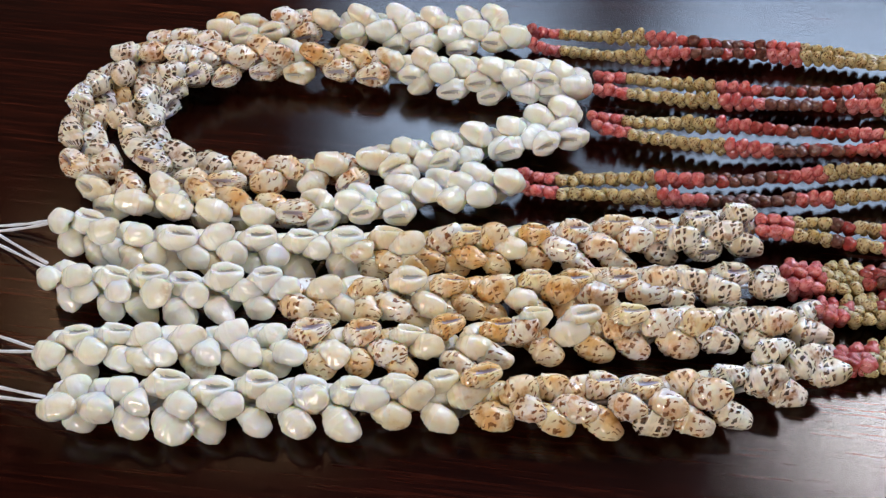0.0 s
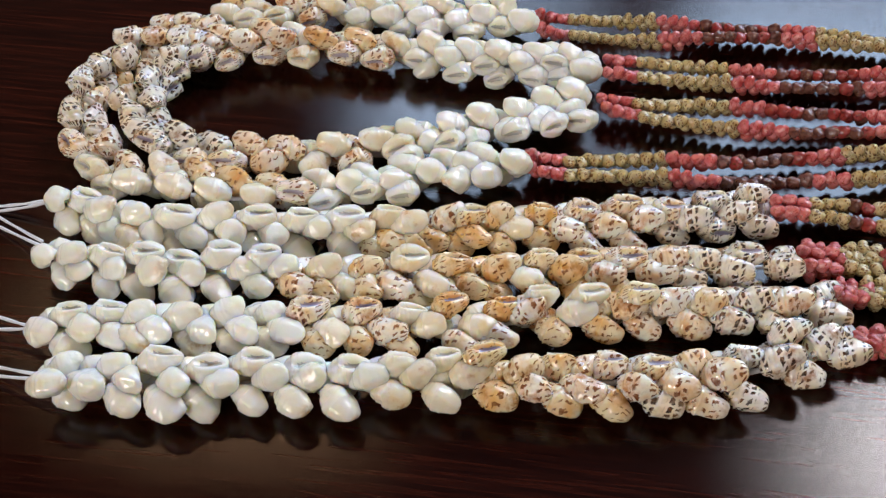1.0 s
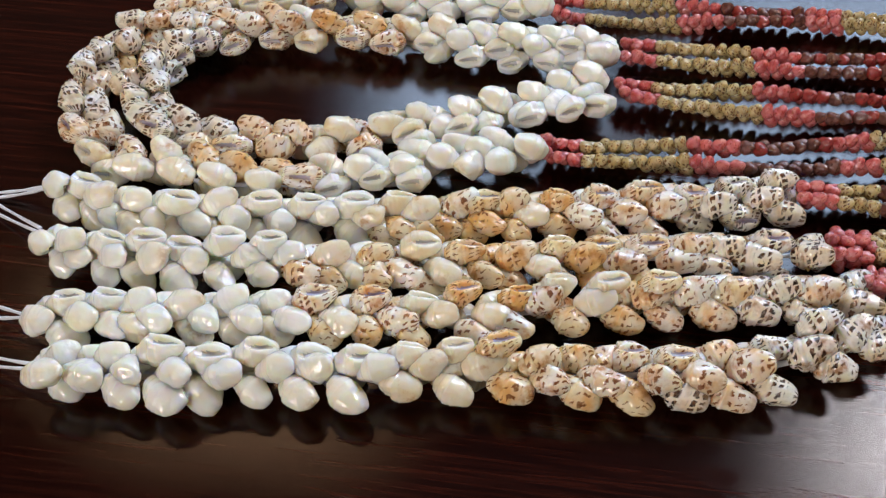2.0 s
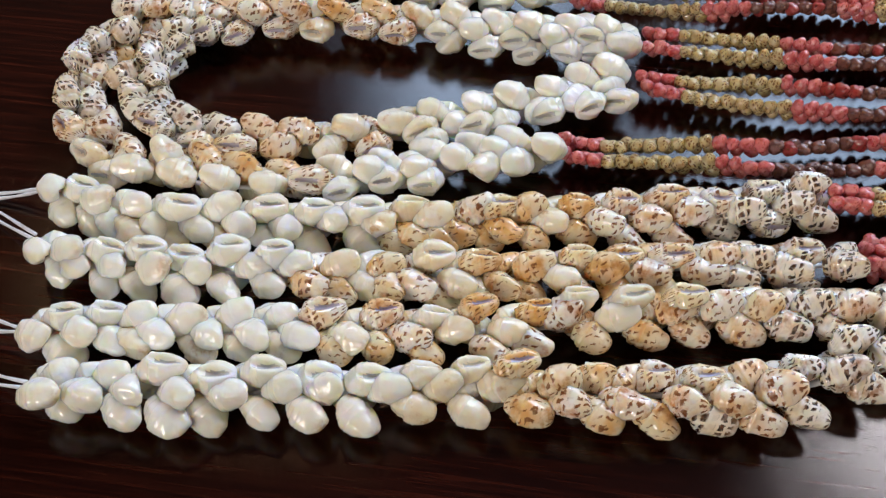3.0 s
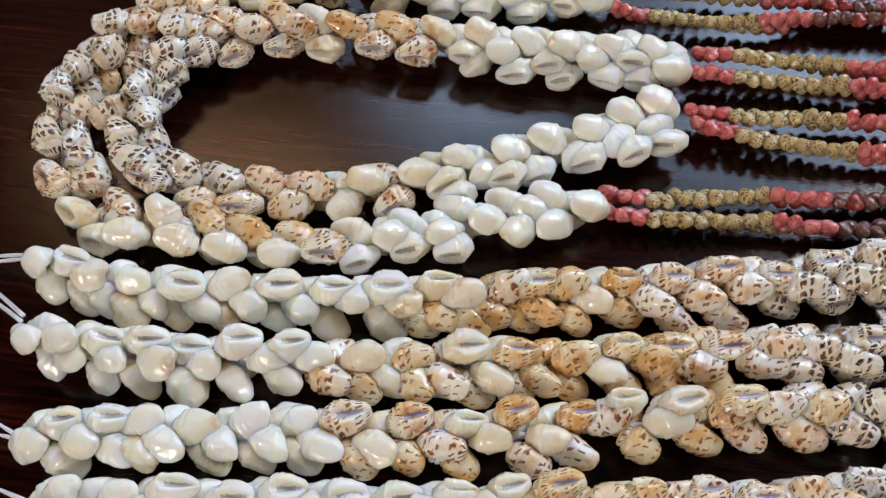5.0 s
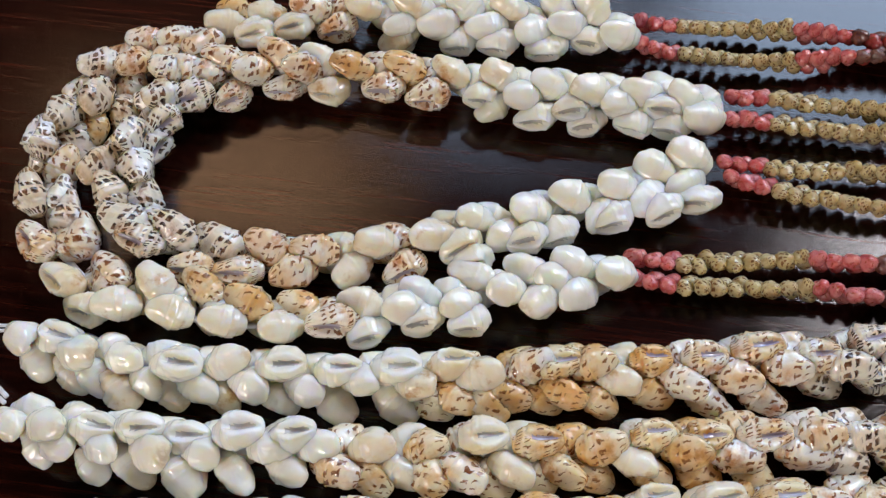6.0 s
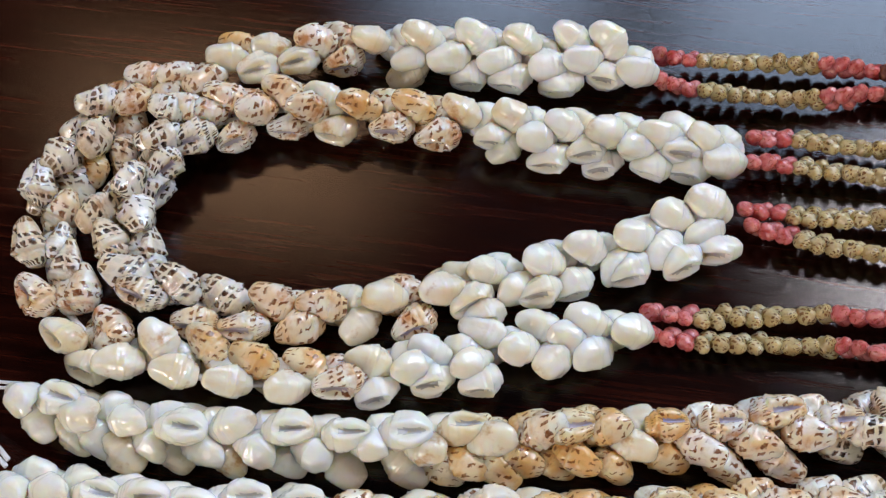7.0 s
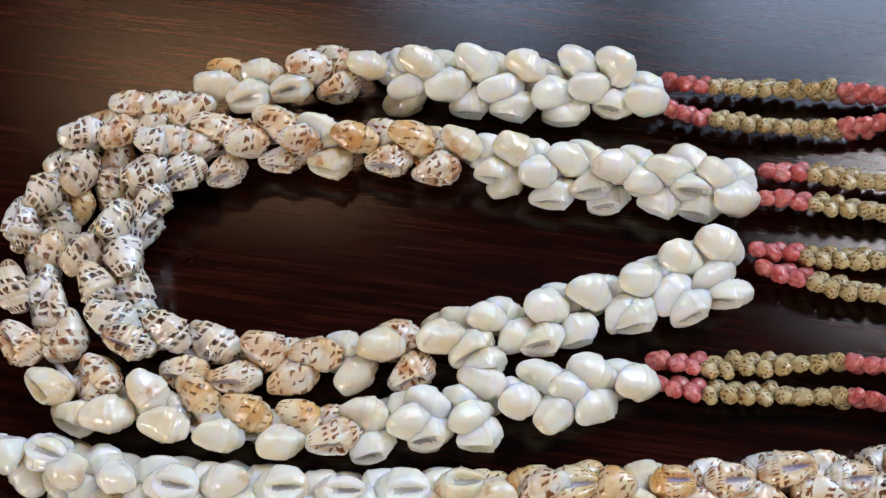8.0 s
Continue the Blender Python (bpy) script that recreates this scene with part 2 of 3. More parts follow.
table = tagged(new("table"), "dark brown lacquered wooden table with a glossy top", "table")
table.location = (0, 0.12, -0.75)
part("tabletop", box_mesh("tabletop", (1.5, 0.9, 0.035), WOOD, 0.004), table, Matrix.Translation((0, 0, 0.7325)))
for sx in (-1, 1):
    for sy in (-1, 1):
        part("leg", box_mesh("leg", (0.06, 0.06, 0.715), WOOD, 0.006), table, Matrix.Translation((0.68 * sx, 0.38 * sy, 0.3575)))
for sy in (-1, 1):
    part("apron", box_mesh("apron", (1.30, 0.02, 0.08), WOOD, 0.002), table, Matrix.Translation((0, 0.38 * sy, 0.673)))


# ---- shells ----
def shell_mesh(name, mat, mouth, length, radius, plump, ribs, seed):
    """A small sea shell along +z in centimetres: blunt spire at 0, open front end at length, mouth on the +x side."""
    rnd = random.Random(seed)
    nu, nt = 34, 42
    peak = 0.40 + rnd.uniform(-0.06, 0.05)
    corner = rnd.uniform(0, 6.3)
    blunt = rnd.uniform(0.42, 0.54)
    fall = rnd.uniform(2.0, 2.8)
    front = rnd.uniform(0.34, 0.46)
    thin = rnd.uniform(0.16, 0.24)
    whorl = rnd.uniform(0.17, 0.21)
    off = Vector((rnd.uniform(0, 50), rnd.uniform(0, 50), rnd.uniform(0, 50)))
    verts, faces, uvs, slots = [], [], [], []
    angles = []
    for k in range(nt):
        a = 2 * math.pi * k / nt
        angles.append(a - 0.6 * math.sin(a))
    for i in range(nu + 1):
        u = i / nu
        if u < peak:
            slim = 1.0
            body = blunt + (1 - blunt) * (0.25 * u / peak + 0.75 * math.sin(0.5 * math.pi * u / peak))
        else:
            v = (u - peak) / (1 - peak)
            body = (1 - v ** fall) * (1 - front) + front
            slim = ((1 - v ** 1.8) * (1 - thin) + thin) / body
        if i == 0:
            body *= 0.45
        if i == nu:
            body *= 0.62
        elif i == nu - 1:
            body *= 0.93
        for k in range(nt):
            a = angles[k]
            turn = a / (2 * math.pi)
            r = radius * body * (1 + 0.025 * math.exp(-((u - peak) / 0.07) ** 2))
            if u < 0.56:
                step = (u / whorl + turn) % 1.0
                depth = (0.07 if plump else 0.13) * (1 - (u / 0.56) ** 3)
                r *= 1 - depth * math.exp(-((step - 0.5) / 0.13) ** 2) + 0.04 * math.exp(-((step - 0.72) / 0.12) ** 2)
            if ribs:
                r *= 1 + 0.045 * math.cos(11 * a + 8 * u) * math.exp(-((u - 0.32) / 0.16) ** 2)
            r *= 1 + 0.05 * math.cos(3 * a + corner) + 0.04 * math.cos(5 * a - corner)
            d = math.atan2(math.sin(a), math.cos(a))
            if u > 0.30:
                lens = max(0.0, math.sin(math.pi * min(1.0, (u - 0.30) / 0.68))) ** 0.6
                width = 0.12 + 0.30 * lens
                r *= 1 - 0.66 * math.exp(-(d / width) ** 6) * lens
                r *= 1 + 0.20 * lens * math.exp(-((d - 1.55 * width) / 0.22) ** 2)
                r *= 1 + 0.07 * lens * math.exp(-((d + 1.7 * width) / 0.20) ** 2)
                r *= 1 - 0.14 * math.exp(-(d / 0.9) ** 4) * min(1.0, (u - 0.30) / 0.3)
            z = length * u
            q = Vector((r * math.cos(a) * slim, r * math.sin(a), z))
            r2 = 1 + 0.16 * noise.noise(q * 2.8 + off) + 0.09 * noise.noise(q * 5.5 - off) + 0.03 * noise.noise(q * 12 + off)
            lean = 0.12 * radius * math.sin(3 * u)
            verts.append((CM * (q.x * r2 + lean), CM * q.y * r2, CM * (z + 0.03 * noise.noise(q * 3 - off))))
    for i in range(nu):
        for k in range(nt):
            j = (k + 1) % nt
            faces.append((i * nt + k, i * nt + j, (i + 1) * nt + j, (i + 1) * nt + k))
            ua, ub = k / nt, (k + 1) / nt
            va, vb = i / nu, (i + 1) / nu
            uvs += [(ua, va + 0.18 * ua), (ub, va + 0.18 * ub), (ub, vb + 0.18 * ub), (ua, vb + 0.18 * ua)]
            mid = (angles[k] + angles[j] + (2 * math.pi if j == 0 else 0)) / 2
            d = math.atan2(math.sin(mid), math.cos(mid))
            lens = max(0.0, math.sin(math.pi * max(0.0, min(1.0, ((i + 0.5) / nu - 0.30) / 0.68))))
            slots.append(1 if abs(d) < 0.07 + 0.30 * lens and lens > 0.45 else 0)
    faces.append(tuple(range(nt))[::-1])
    uvs += [(k / nt, 0.0) for k in range(nt)]
    slots.append(0)
    faces.append(tuple(nu * nt + k for k in range(nt)))
    uvs += [(k / nt, 1.0) for k in range(nt)]
    slots.append(0)
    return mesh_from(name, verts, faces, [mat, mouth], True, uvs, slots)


SHELLS = {
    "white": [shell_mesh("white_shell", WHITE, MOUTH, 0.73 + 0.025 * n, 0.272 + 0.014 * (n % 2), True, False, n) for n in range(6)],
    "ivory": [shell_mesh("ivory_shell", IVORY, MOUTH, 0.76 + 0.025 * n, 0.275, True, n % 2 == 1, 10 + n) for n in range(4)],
    "honey": [shell_mesh("honey_shell", HONEY, LILAC, 0.78 + 0.03 * n, 0.28, False, True, 20 + n) for n in range(4)],
    "tawny": [shell_mesh("tawny_shell", TAWNY, LILAC, 0.80 + 0.03 * n, 0.285, False, True, 30 + n) for n in range(4)],
    "dark": [shell_mesh("dark_spotted_shell", DARK, LILAC, 0.80 + 0.03 * n, 0.285, False, True, 40 + n) for n in range(4)],
}


def bead_mesh(name, mat, seed):
    """A tiny turban shell used as a bead: a fat body whorl with a low blunt spire, along +z in centimetres."""
    rnd = random.Random(seed)
    nu, nt = 10, 14
    off = rnd.uniform(0, 6)
    verts, faces, uvs = [], [], []
    for i in range(nu + 1):
        u = i / nu
        a = math.pi * u
        r = 0.5 * math.sin(a) ** 0.8 if 0 < i < nu else 0.06
        z = -0.5 * math.cos(a)
        if u > 0.6:
            r *= 1 - 0.22 * math.exp(-((u - 0.70) / 0.06) ** 2)
            z += 0.24 * (u - 0.6) / 0.4
        for k in range(nt):
            t = 2 * math.pi * k / nt
            wob = 1 + 0.07 * math.cos(3 * t + seed) + 0.04 * math.cos(2 * t + 5 * u + off)
            verts.append((0.31 * CM * r * wob * math.cos(t), 0.31 * CM * r * wob * math.sin(t), 0.29 * CM * z))
    for i in range(nu):
        for k in range(nt):
            j = (k + 1) % nt
            faces.append((i * nt + k, i * nt + j, (i + 1) * nt + j, (i + 1) * nt + k))
            uvs += [(k / nt, i / nu), ((k + 1) / nt, i / nu), ((k + 1) / nt, (i + 1) / nu), (k / nt, (i + 1) / nu)]
    faces.append(tuple(range(nt))[::-1])
    uvs += [(0, 0)] * nt
    faces.append(tuple(nu * nt + k for k in range(nt)))
    uvs += [(0, 1)] * nt
    return mesh_from(name, verts, faces, [mat], True, uvs)


BEADS = {key: [bead_mesh(key + "_bead", mat, n) for n in range(2)] for key, mat in (("pink", PINK), ("red", RED), ("brown", BROWN), ("straw", OLIVE))}


# centre lines on the table, in centimetres
FIRST_LINE = [(-8.52, 10.38), (-7.83, 10.16), (-6.35, 10.08), (-4.45, 10.16), (-2.59, 10.35), (-0.85, 10.61), (0.9, 10.98), (2.67, 11.3), (4.46, 11.65), (5.93, 12.1)]
SECOND_LINE = [(-8.32, 9.08), (-7.73, 8.94), (-5.97, 8.89), (-3.49, 9.09), (-1.26, 9.37), (0.98, 9.72), (3.25, 10.15), (4.97, 10.43), (6.42, 10.64)]
THIRD_LINE = [(-7.72, 7.3), (-7.06, 7.45), (-5.38, 7.7), (-3.24, 7.95), (-1.08, 8.19), (1.06, 8.63), (3.24, 9.11), (5.46, 9.47), (6.92, 9.75), (7.2, 9.81)]
FOURTH_LINE = [(-7.19, 6.24), (-6.57, 6.42), (-5.03, 6.58), (-2.97, 6.78), (-0.92, 7.03), (1.15, 7.32), (3.23, 7.63), (4.8, 7.93), (5.88, 8.31), (6.99, 8.71), (7.67, 8.98)]
OUTER_LINE = [(0.92, 17.57), (0.03, 17.73), (-1.05, 17.64), (-2.24, 17.61), (-3.74, 17.51), (-4.93, 17.37), (-5.88, 17.03), (-6.63, 16.74), (-7.25, 16.35), (-7.96, 15.96), (-8.51, 15.41), (-8.96, 14.73), (-9.14, 13.82), (-9.0, 12.9), (-8.54, 12.02), (-7.63, 11.28), (-6.58, 11.07), (-5.66, 10.94), (-4.7, 10.99), (-3.76, 11.15), (-2.94, 11.44), (-1.93, 11.73), (-1.09, 11.99), (-0.24, 12.23), (0.44, 12.41), (1.04, 12.56)]
INNER_LINE = [(2.51, 15.98), (1.85, 16.15), (0.82, 16.15), (-0.61, 16.1), (-2.05, 16.06), (-3.5, 16.06), (-4.47, 16.0), (-5.45, 15.95), (-6.19, 15.69), (-6.99, 15.31), (-7.5, 14.77), (-7.71, 14.12), (-7.73, 13.47), (-7.46, 12.82), (-6.96, 12.33), (-6.22, 12.14), (-5.28, 12.06), (-4.31, 12.16), (-3.46, 12.45), (-2.52, 12.76), (-1.67, 13.11), (-0.81, 13.44), (0.06, 13.77), (0.76, 14.11), (1.38, 14.43), (2.09, 14.77), (2.5, 14.78)]
BEAD_LINES = {
    'e1u': [(0.87, 18.0), (1.89, 18.09), (3.94, 18.26), (5.54, 18.27), (7.7, 18.32), (10.07, 18.18)],
    'e1l': [(0.9, 17.51), (1.91, 17.43), (3.92, 17.52), (5.51, 17.91), (7.67, 18.03), (10.05, 18.04)],
    'e2u': [(2.57, 16.49), (3.48, 16.61), (5.7, 16.6), (7.5, 16.7), (9.86, 17.05)],
    'e2l': [(2.58, 16.04), (4.02, 16.07), (5.67, 16.11), (7.45, 16.25), (9.76, 16.5)],
    'e3u': [(2.45, 15.12), (3.46, 15.12), (5.47, 15.29), (7.33, 15.35), (9.56, 15.45)],
    'e3l': [(2.59, 14.82), (3.72, 14.69), (5.68, 14.57), (7.64, 14.74), (9.47, 15.02)],
    'e4u': [(0.96, 12.99), (2.04, 13.08), (3.94, 13.38), (5.85, 13.58), (7.8, 14.03), (9.35, 14.38)],
    'e4l': [(0.98, 12.66), (2.05, 12.68), (4.05, 12.84), (5.8, 12.95), (7.69, 13.26), (9.21, 13.6)],
    's1u': [(6.11, 12.36), (7.81, 12.46), (9.0, 12.5)],
    's1l': [(6.08, 12.06), (7.52, 12.08), (8.9, 12.0)],
    's2u': [(6.44, 11.01), (7.5, 11.16), (8.77, 11.27)],
    's2l': [(6.51, 10.63), (7.57, 10.86), (8.72, 11.05)],
    's3u': [(6.67, 10.09), (7.59, 10.26), (8.63, 10.55)],
    's3l': [(6.89, 10.06), (7.68, 10.13), (8.58, 10.27)],
    's4u': [(7.2, 9.12), (7.97, 9.21), (8.41, 9.4)],
    's4l': [(7.18, 8.99), (7.94, 9.02), (8.36, 9.14)],
}


class Line:
    """A smooth line through points on the table (centimetres), measured along its length."""

    def __init__(self, points, height, rise=None):
        p = [Vector((x, y, height if rise is None else rise[min(n, len(rise) - 1)])) for n, (x, y) in enumerate(points)]
        p = [2 * p[0] - p[1], *p, 2 * p[-1] - p[-2]]
        self.points = []
        for i in range(1, len(p) - 2):
            for k in range(16):
                t = k / 16
                a, b, c, d = p[i - 1], p[i], p[i + 1], p[i + 2]
                self.points.append(0.5 * (2 * b + (c - a) * t + (2 * a - 5 * b + 4 * c - d) * t * t + (3 * b - a - 3 * c + d) * t ** 3))
        self.points.append(p[-2])
        self.along = [0.0]
        for a, b in zip(self.points, self.points[1:]):
            self.along.append(self.along[-1] + (b - a).length)
        self.length = self.along[-1]

    def at(self, s):
        i = int(np.searchsorted(self.along, s)) - 1
        i = max(0, min(i, len(self.points) - 2))
        a, b = self.points[i], self.points[i + 1]
        span = self.along[i + 1] - self.along[i]
        lo, hi = max(0, i - 4), min(len(self.points) - 1, i + 5)
        return a + (b - a) * ((s - self.along[i]) / span), (self.points[hi] - self.points[lo]).normalized()


def necklace(label, at):
    holder = tagged(new("shell_necklace"), label, "necklace", group="shell necklaces on the table")
    holder.location = (at.x * CM, at.y * CM, 0)
    return holder


def thread_shell(holder, line, s, sign, angle, tilt, roll, kind, rnd, reach=0.06, size=1.0):
    """One shell on the line at s: its spire at the thread, its front end outward and ahead (sign)."""
    p, t = line.at(max(0.02, min(line.length - 0.02, s)))
    t = t * sign
    flat = Vector((t.x, t.y, 0)).normalized()
    near = Vector((flat.y, -flat.x, 0))
    if near.y > 0:
        near = -near
    up = Vector((0, 0, 1))
    out = math.cos(angle) * up + math.sin(angle) * near
    way = (math.cos(tilt) * t + math.sin(tilt) * out).normalized()
    aim = roll[0] * out + roll[1] * near + roll[2] * up + 0.5 * Vector((rnd.uniform(-1, 1), rnd.uniform(-1, 1), rnd.uniform(-1, 1)))
    x = (aim - way * aim.dot(way)).normalized()
    y = way.cross(x)
    m = Matrix((x, y, way)).transposed().to_4x4()
    k = size * rnd.uniform(0.93, 1.05)
    centre = p + out * reach - way * 0.10
    m = Matrix.Translation(centre * CM - holder.location) @ m @ Matrix.Diagonal((k * rnd.uniform(0.94, 1.05), k * rnd.uniform(0.94, 1.05), k, 1))
    return part("shell", rnd.choice(SHELLS[kind]), holder, m)


KINDS = {"w": "white", "i": "ivory", "h": "honey", "t": "tawny", "d": "dark"}
# how a shell lies: where the mouth faces (out, near, up), the tilt away from the thread, the distance from it
CLOSED = {"top": ((0.0, -0.6, -1.0), 30, 0.13), "middle": ((0.0, -0.6, -1.0), 32, 0.13), "low": ((0.0, -0.4, -1.0), 38, 0.15)}
OPENED = {"top": ((1.0, 0.3, 0.5), 14, 0.225), "middle": ((0.4, 1.0, 0.5), 24, 0.14), "low": ((1.0, 0.4, 0.55), 15, 0.25)}


def shells_along(holder, line, rows, rnd, looped=False, size=1.0):
    """The rows of shells one by one: kind (a capital shows its mouth), place along the thread, turn round it, slack in hundredths of a centimetre."""
    for row, (kinds, places, turns, loose) in rows.items():
        for kind, s, turn, gap in zip(kinds, places, turns, loose):
            roll, tilt, reach = (OPENED if kind.isupper() else CLOSED)[row]
            sign = -1 if looped and s > line.length / 2 else 1
            thread_shell(holder, line, s, sign, radians(turn + rnd.uniform(-4, 4)), radians(tilt + rnd.uniform(-7, 7)),
                         roll, KINDS[kind.lower()], rnd, reach + gap * 0.01, size)
    # the row on the far side, which shows only between the others
    kinds, places = rows["middle"][:2]
    for kind, s in zip(kinds, places):
        sign = -1 if looped and s > line.length / 2 else 1
        thread_shell(holder, line, s + 0.35 * sign, sign, radians(222 + rnd.uniform(-12, 12)), radians(30), (0.0, -0.6, -1.0), KINDS[kind.lower()], rnd, 0.10, 0.94)
        thread_shell(holder, line, s + 0.1 * sign, sign, radians(-80 + rnd.uniform(-12, 12)), radians(28), (0.0, -0.6, -1.0), KINDS[kind.lower()], rnd, 0.08, 0.92)


def colour_at(s, pattern):
    for stretch, names in pattern:
        if s < stretch:
            return names
        s -= stretch
    return pattern[-1][1]


def beads_along(holder, line, pattern, rnd, width=0.075, ring=2, pitch=0.28, spin=30.0, size=0.95):
    """Tiny shells threaded close together, turning slowly round the thread."""
    n = 0
    while (n + 0.5) * pitch < line.length:
        s = (n + 0.5) * pitch
        p, t = line.at(s)
        flat = Vector((t.y, -t.x, 0)).normalized()
        up = flat.cross(t).normalized()
        if up.z < 0:
            up = -up
        for k in range(ring):
            a = 2 * math.pi * k / ring + radians(25 + spin * math.sin(0.45 * n) + rnd.uniform(-20, 20))
            out = math.cos(a) * up + math.sin(a) * flat
            way = (out + t * rnd.uniform(0.1, 0.7)).normalized()
            c = p + out * width + t * rnd.uniform(-0.02, 0.02) + t * (pitch * k / ring)
            m = way.to_track_quat("Z", "Y").to_matrix().to_4x4()
            g = size * rnd.uniform(0.88, 1.08)
            part("bead", rnd.choice(BEADS[rnd.choice(colour_at(s, pattern))]), holder, Matrix.Translation(c * CM - holder.location) @ m @ Matrix.Scale(g, 4))
        n += 1


def on_from(points, far):
    """The points with one more, straight on by far centimetres."""
    (ax, ay), (bx, by) = points[-2:]
    d = math.hypot(bx - ax, by - ay)
    return [*points, (bx + (bx - ax) / d * far, by + (by - ay) / d * far)]


def thread_pair(holder, ends):
    for a, b in ends:
        pts = []
        for k in range(13):
            t = k / 12
            pts.append(Vector((a[0] + (b[0] - a[0]) * t, a[1] + (b[1] - a[1]) * t + 0.05 * math.sin(3.1 * t), 0.55 * (1 - t) ** 2 + 0.04)) * CM - holder.location)
        part("thread", tube_mesh("thread", pts, 0.032 * CM, THREAD, 8, 2600.0), holder, label="white twisted cotton thread")


AXIS = 0.52
FIRST_SHELLS = {
    "top": ("wWwwWwWWWIitHhHTTTDD",
          [0.0, 0.42, 0.89, 1.64, 2.43, 3.22, 4.04, 4.93, 5.79, 6.68, 7.16, 7.88, 8.36, 8.91, 9.8, 10.62, 11.41, 12.37, 13.26, 14.22],
          [22, -26, -2, -2, -2, -26, -26, -14, -26, -38, -2, -26, -26, -14, -14, -14, -38, -14, -38, -38],
          [12, 0, 0, 0, 0, 0, 0, 0, 0, 0, 0, 0, 0, 0, 0, 0, 0, 0, 0, 0]),
    "middle": ("wwwwwwwihhhitttddd",
          [0.28, 1.16, 2.02, 2.81, 3.63, 4.49, 5.38, 6.2, 6.75, 7.57, 8.43, 9.32, 10.28, 11.1, 11.89, 12.85, 13.81, 14.22],
          [94, 94, 82, 82, 46, 58, 22, 22, 82, 82, 70, 46, 58, 58, 34, 34, 34, 94],
          [0, 0, 0, 0, 0, 0, 0, 0, 0, 0, 0, 0, 0, 0, 0, 0, 0, 12]),
    "low": ("iiiiwwwhhhhhttdD",
          [0.82, 1.61, 2.36, 3.15, 4.04, 4.93, 5.86, 6.44, 7.23, 8.12, 9.01, 9.73, 10.69, 11.48, 12.44, 13.33],
          [106, 94, 106, 106, 106, 118, 106, 94, 94, 106, 94, 94, 94, 94, 106, 106],
          [0, 12, 0, 0, 0, 0, 0, 0, 0, 0, 12, 0, 12, 12, 0, 0]),
}

SECOND_SHELLS = {
    "top": ("wWWWWWwihIHhHHTtdD",
          [0.58, 1.23, 1.95, 2.6, 3.46, 4.28, 4.66, 5.48, 6.27, 7.09, 7.88, 8.84, 9.66, 10.45, 11.24, 12.06, 12.78, 13.57],
          [-2, -14, -26, -26, -26, -26, -14, -14, -14, -38, -26, -14, -38, -14, -14, -2, -2, -26],
          [0, 0, 12, 0, 12, 12, 0, 0, 0, 12, 0, 0, 0, 0, 0, 0, 0, 0]),
    "middle": ("wwwwwwtitihihttddd",
          [0.0, 0.75, 1.47, 2.19, 2.98, 3.94, 4.9, 5.89, 6.75, 7.54, 8.29, 9.39, 10.11, 10.83, 11.82, 12.44, 13.26, 14.36],
          [34, 58, 34, 22, 22, -2, 58, 70, 58, 58, 70, 46, 22, 46, 46, 70, 46, 34],
          [0, 0, 0, 0, 0, 0, 0, 0, 0, 0, 0, 0, 0, 0, 0, 0, 0, 0]),
    "low": ("wwwwwwhhhhhhhhD",
          [0.49, 1.37, 1.88, 2.67, 3.46, 4.25, 5.45, 6.34, 7.16, 7.88, 8.77, 9.56, 10.35, 11.17, 13.47],
          [94, 94, 106, 94, 82, 70, 82, 70, 106, 94, 106, 94, 106, 94, 106],
          [0, 12, 0, 0, 0, 0, 0, 0, 0, 0, 0, 0, 0, 12, 0]),
}

THIRD_SHELLS = {
    "top": ("WWwwwwTTIHHIIHthdt",
          [0.44, 1.16, 1.71, 2.5, 3.32, 4.11, 4.76, 5.79, 6.68, 7.47, 8.43, 9.18, 10.04, 10.93, 11.58, 12.3, 13.16, 13.81],
          [-26, -38, -38, -14, -38, -50, -50, -50, -38, -38, -38, -38, -26, -26, -14, -14, -14, 10],
          [0, 0, 0, 0, 0, 0, 0, 0, 0, 12, 0, 12, 12, 12, 0, 0, 0, 0]),
    "middle": ("wwwwwwwitiitihtttddd",
          [0.0, 0.75, 1.3, 2.02, 2.91, 3.7, 4.42, 5.31, 6.27, 7.09, 7.95, 8.91, 9.8, 10.28, 10.83, 11.07, 11.89, 12.68, 13.5, 14.46],
          [34, 34, 70, 46, 46, 46, 46, 46, 34, 22, 34, -14, 10, 94, -2, 94, 94, 70, 82, 58],
          [0, 0, 0, 0, 0, 0, 0, 0, 0, 0, 0, 0, 0, 0, 0, 0, 0, 0, 0, 0]),
    "low": ("wiiiihhhtth",
          [0.44, 1.71, 2.74, 3.46, 4.18, 5.07, 5.79, 6.58, 7.64, 8.29, 9.39],
          [106, 70, 94, 94, 82, 82, 70, 82, 82, 70, 82],
          [0, 0, 0, 0, 0, 0, 0, 0, 12, 0, 0]),
}

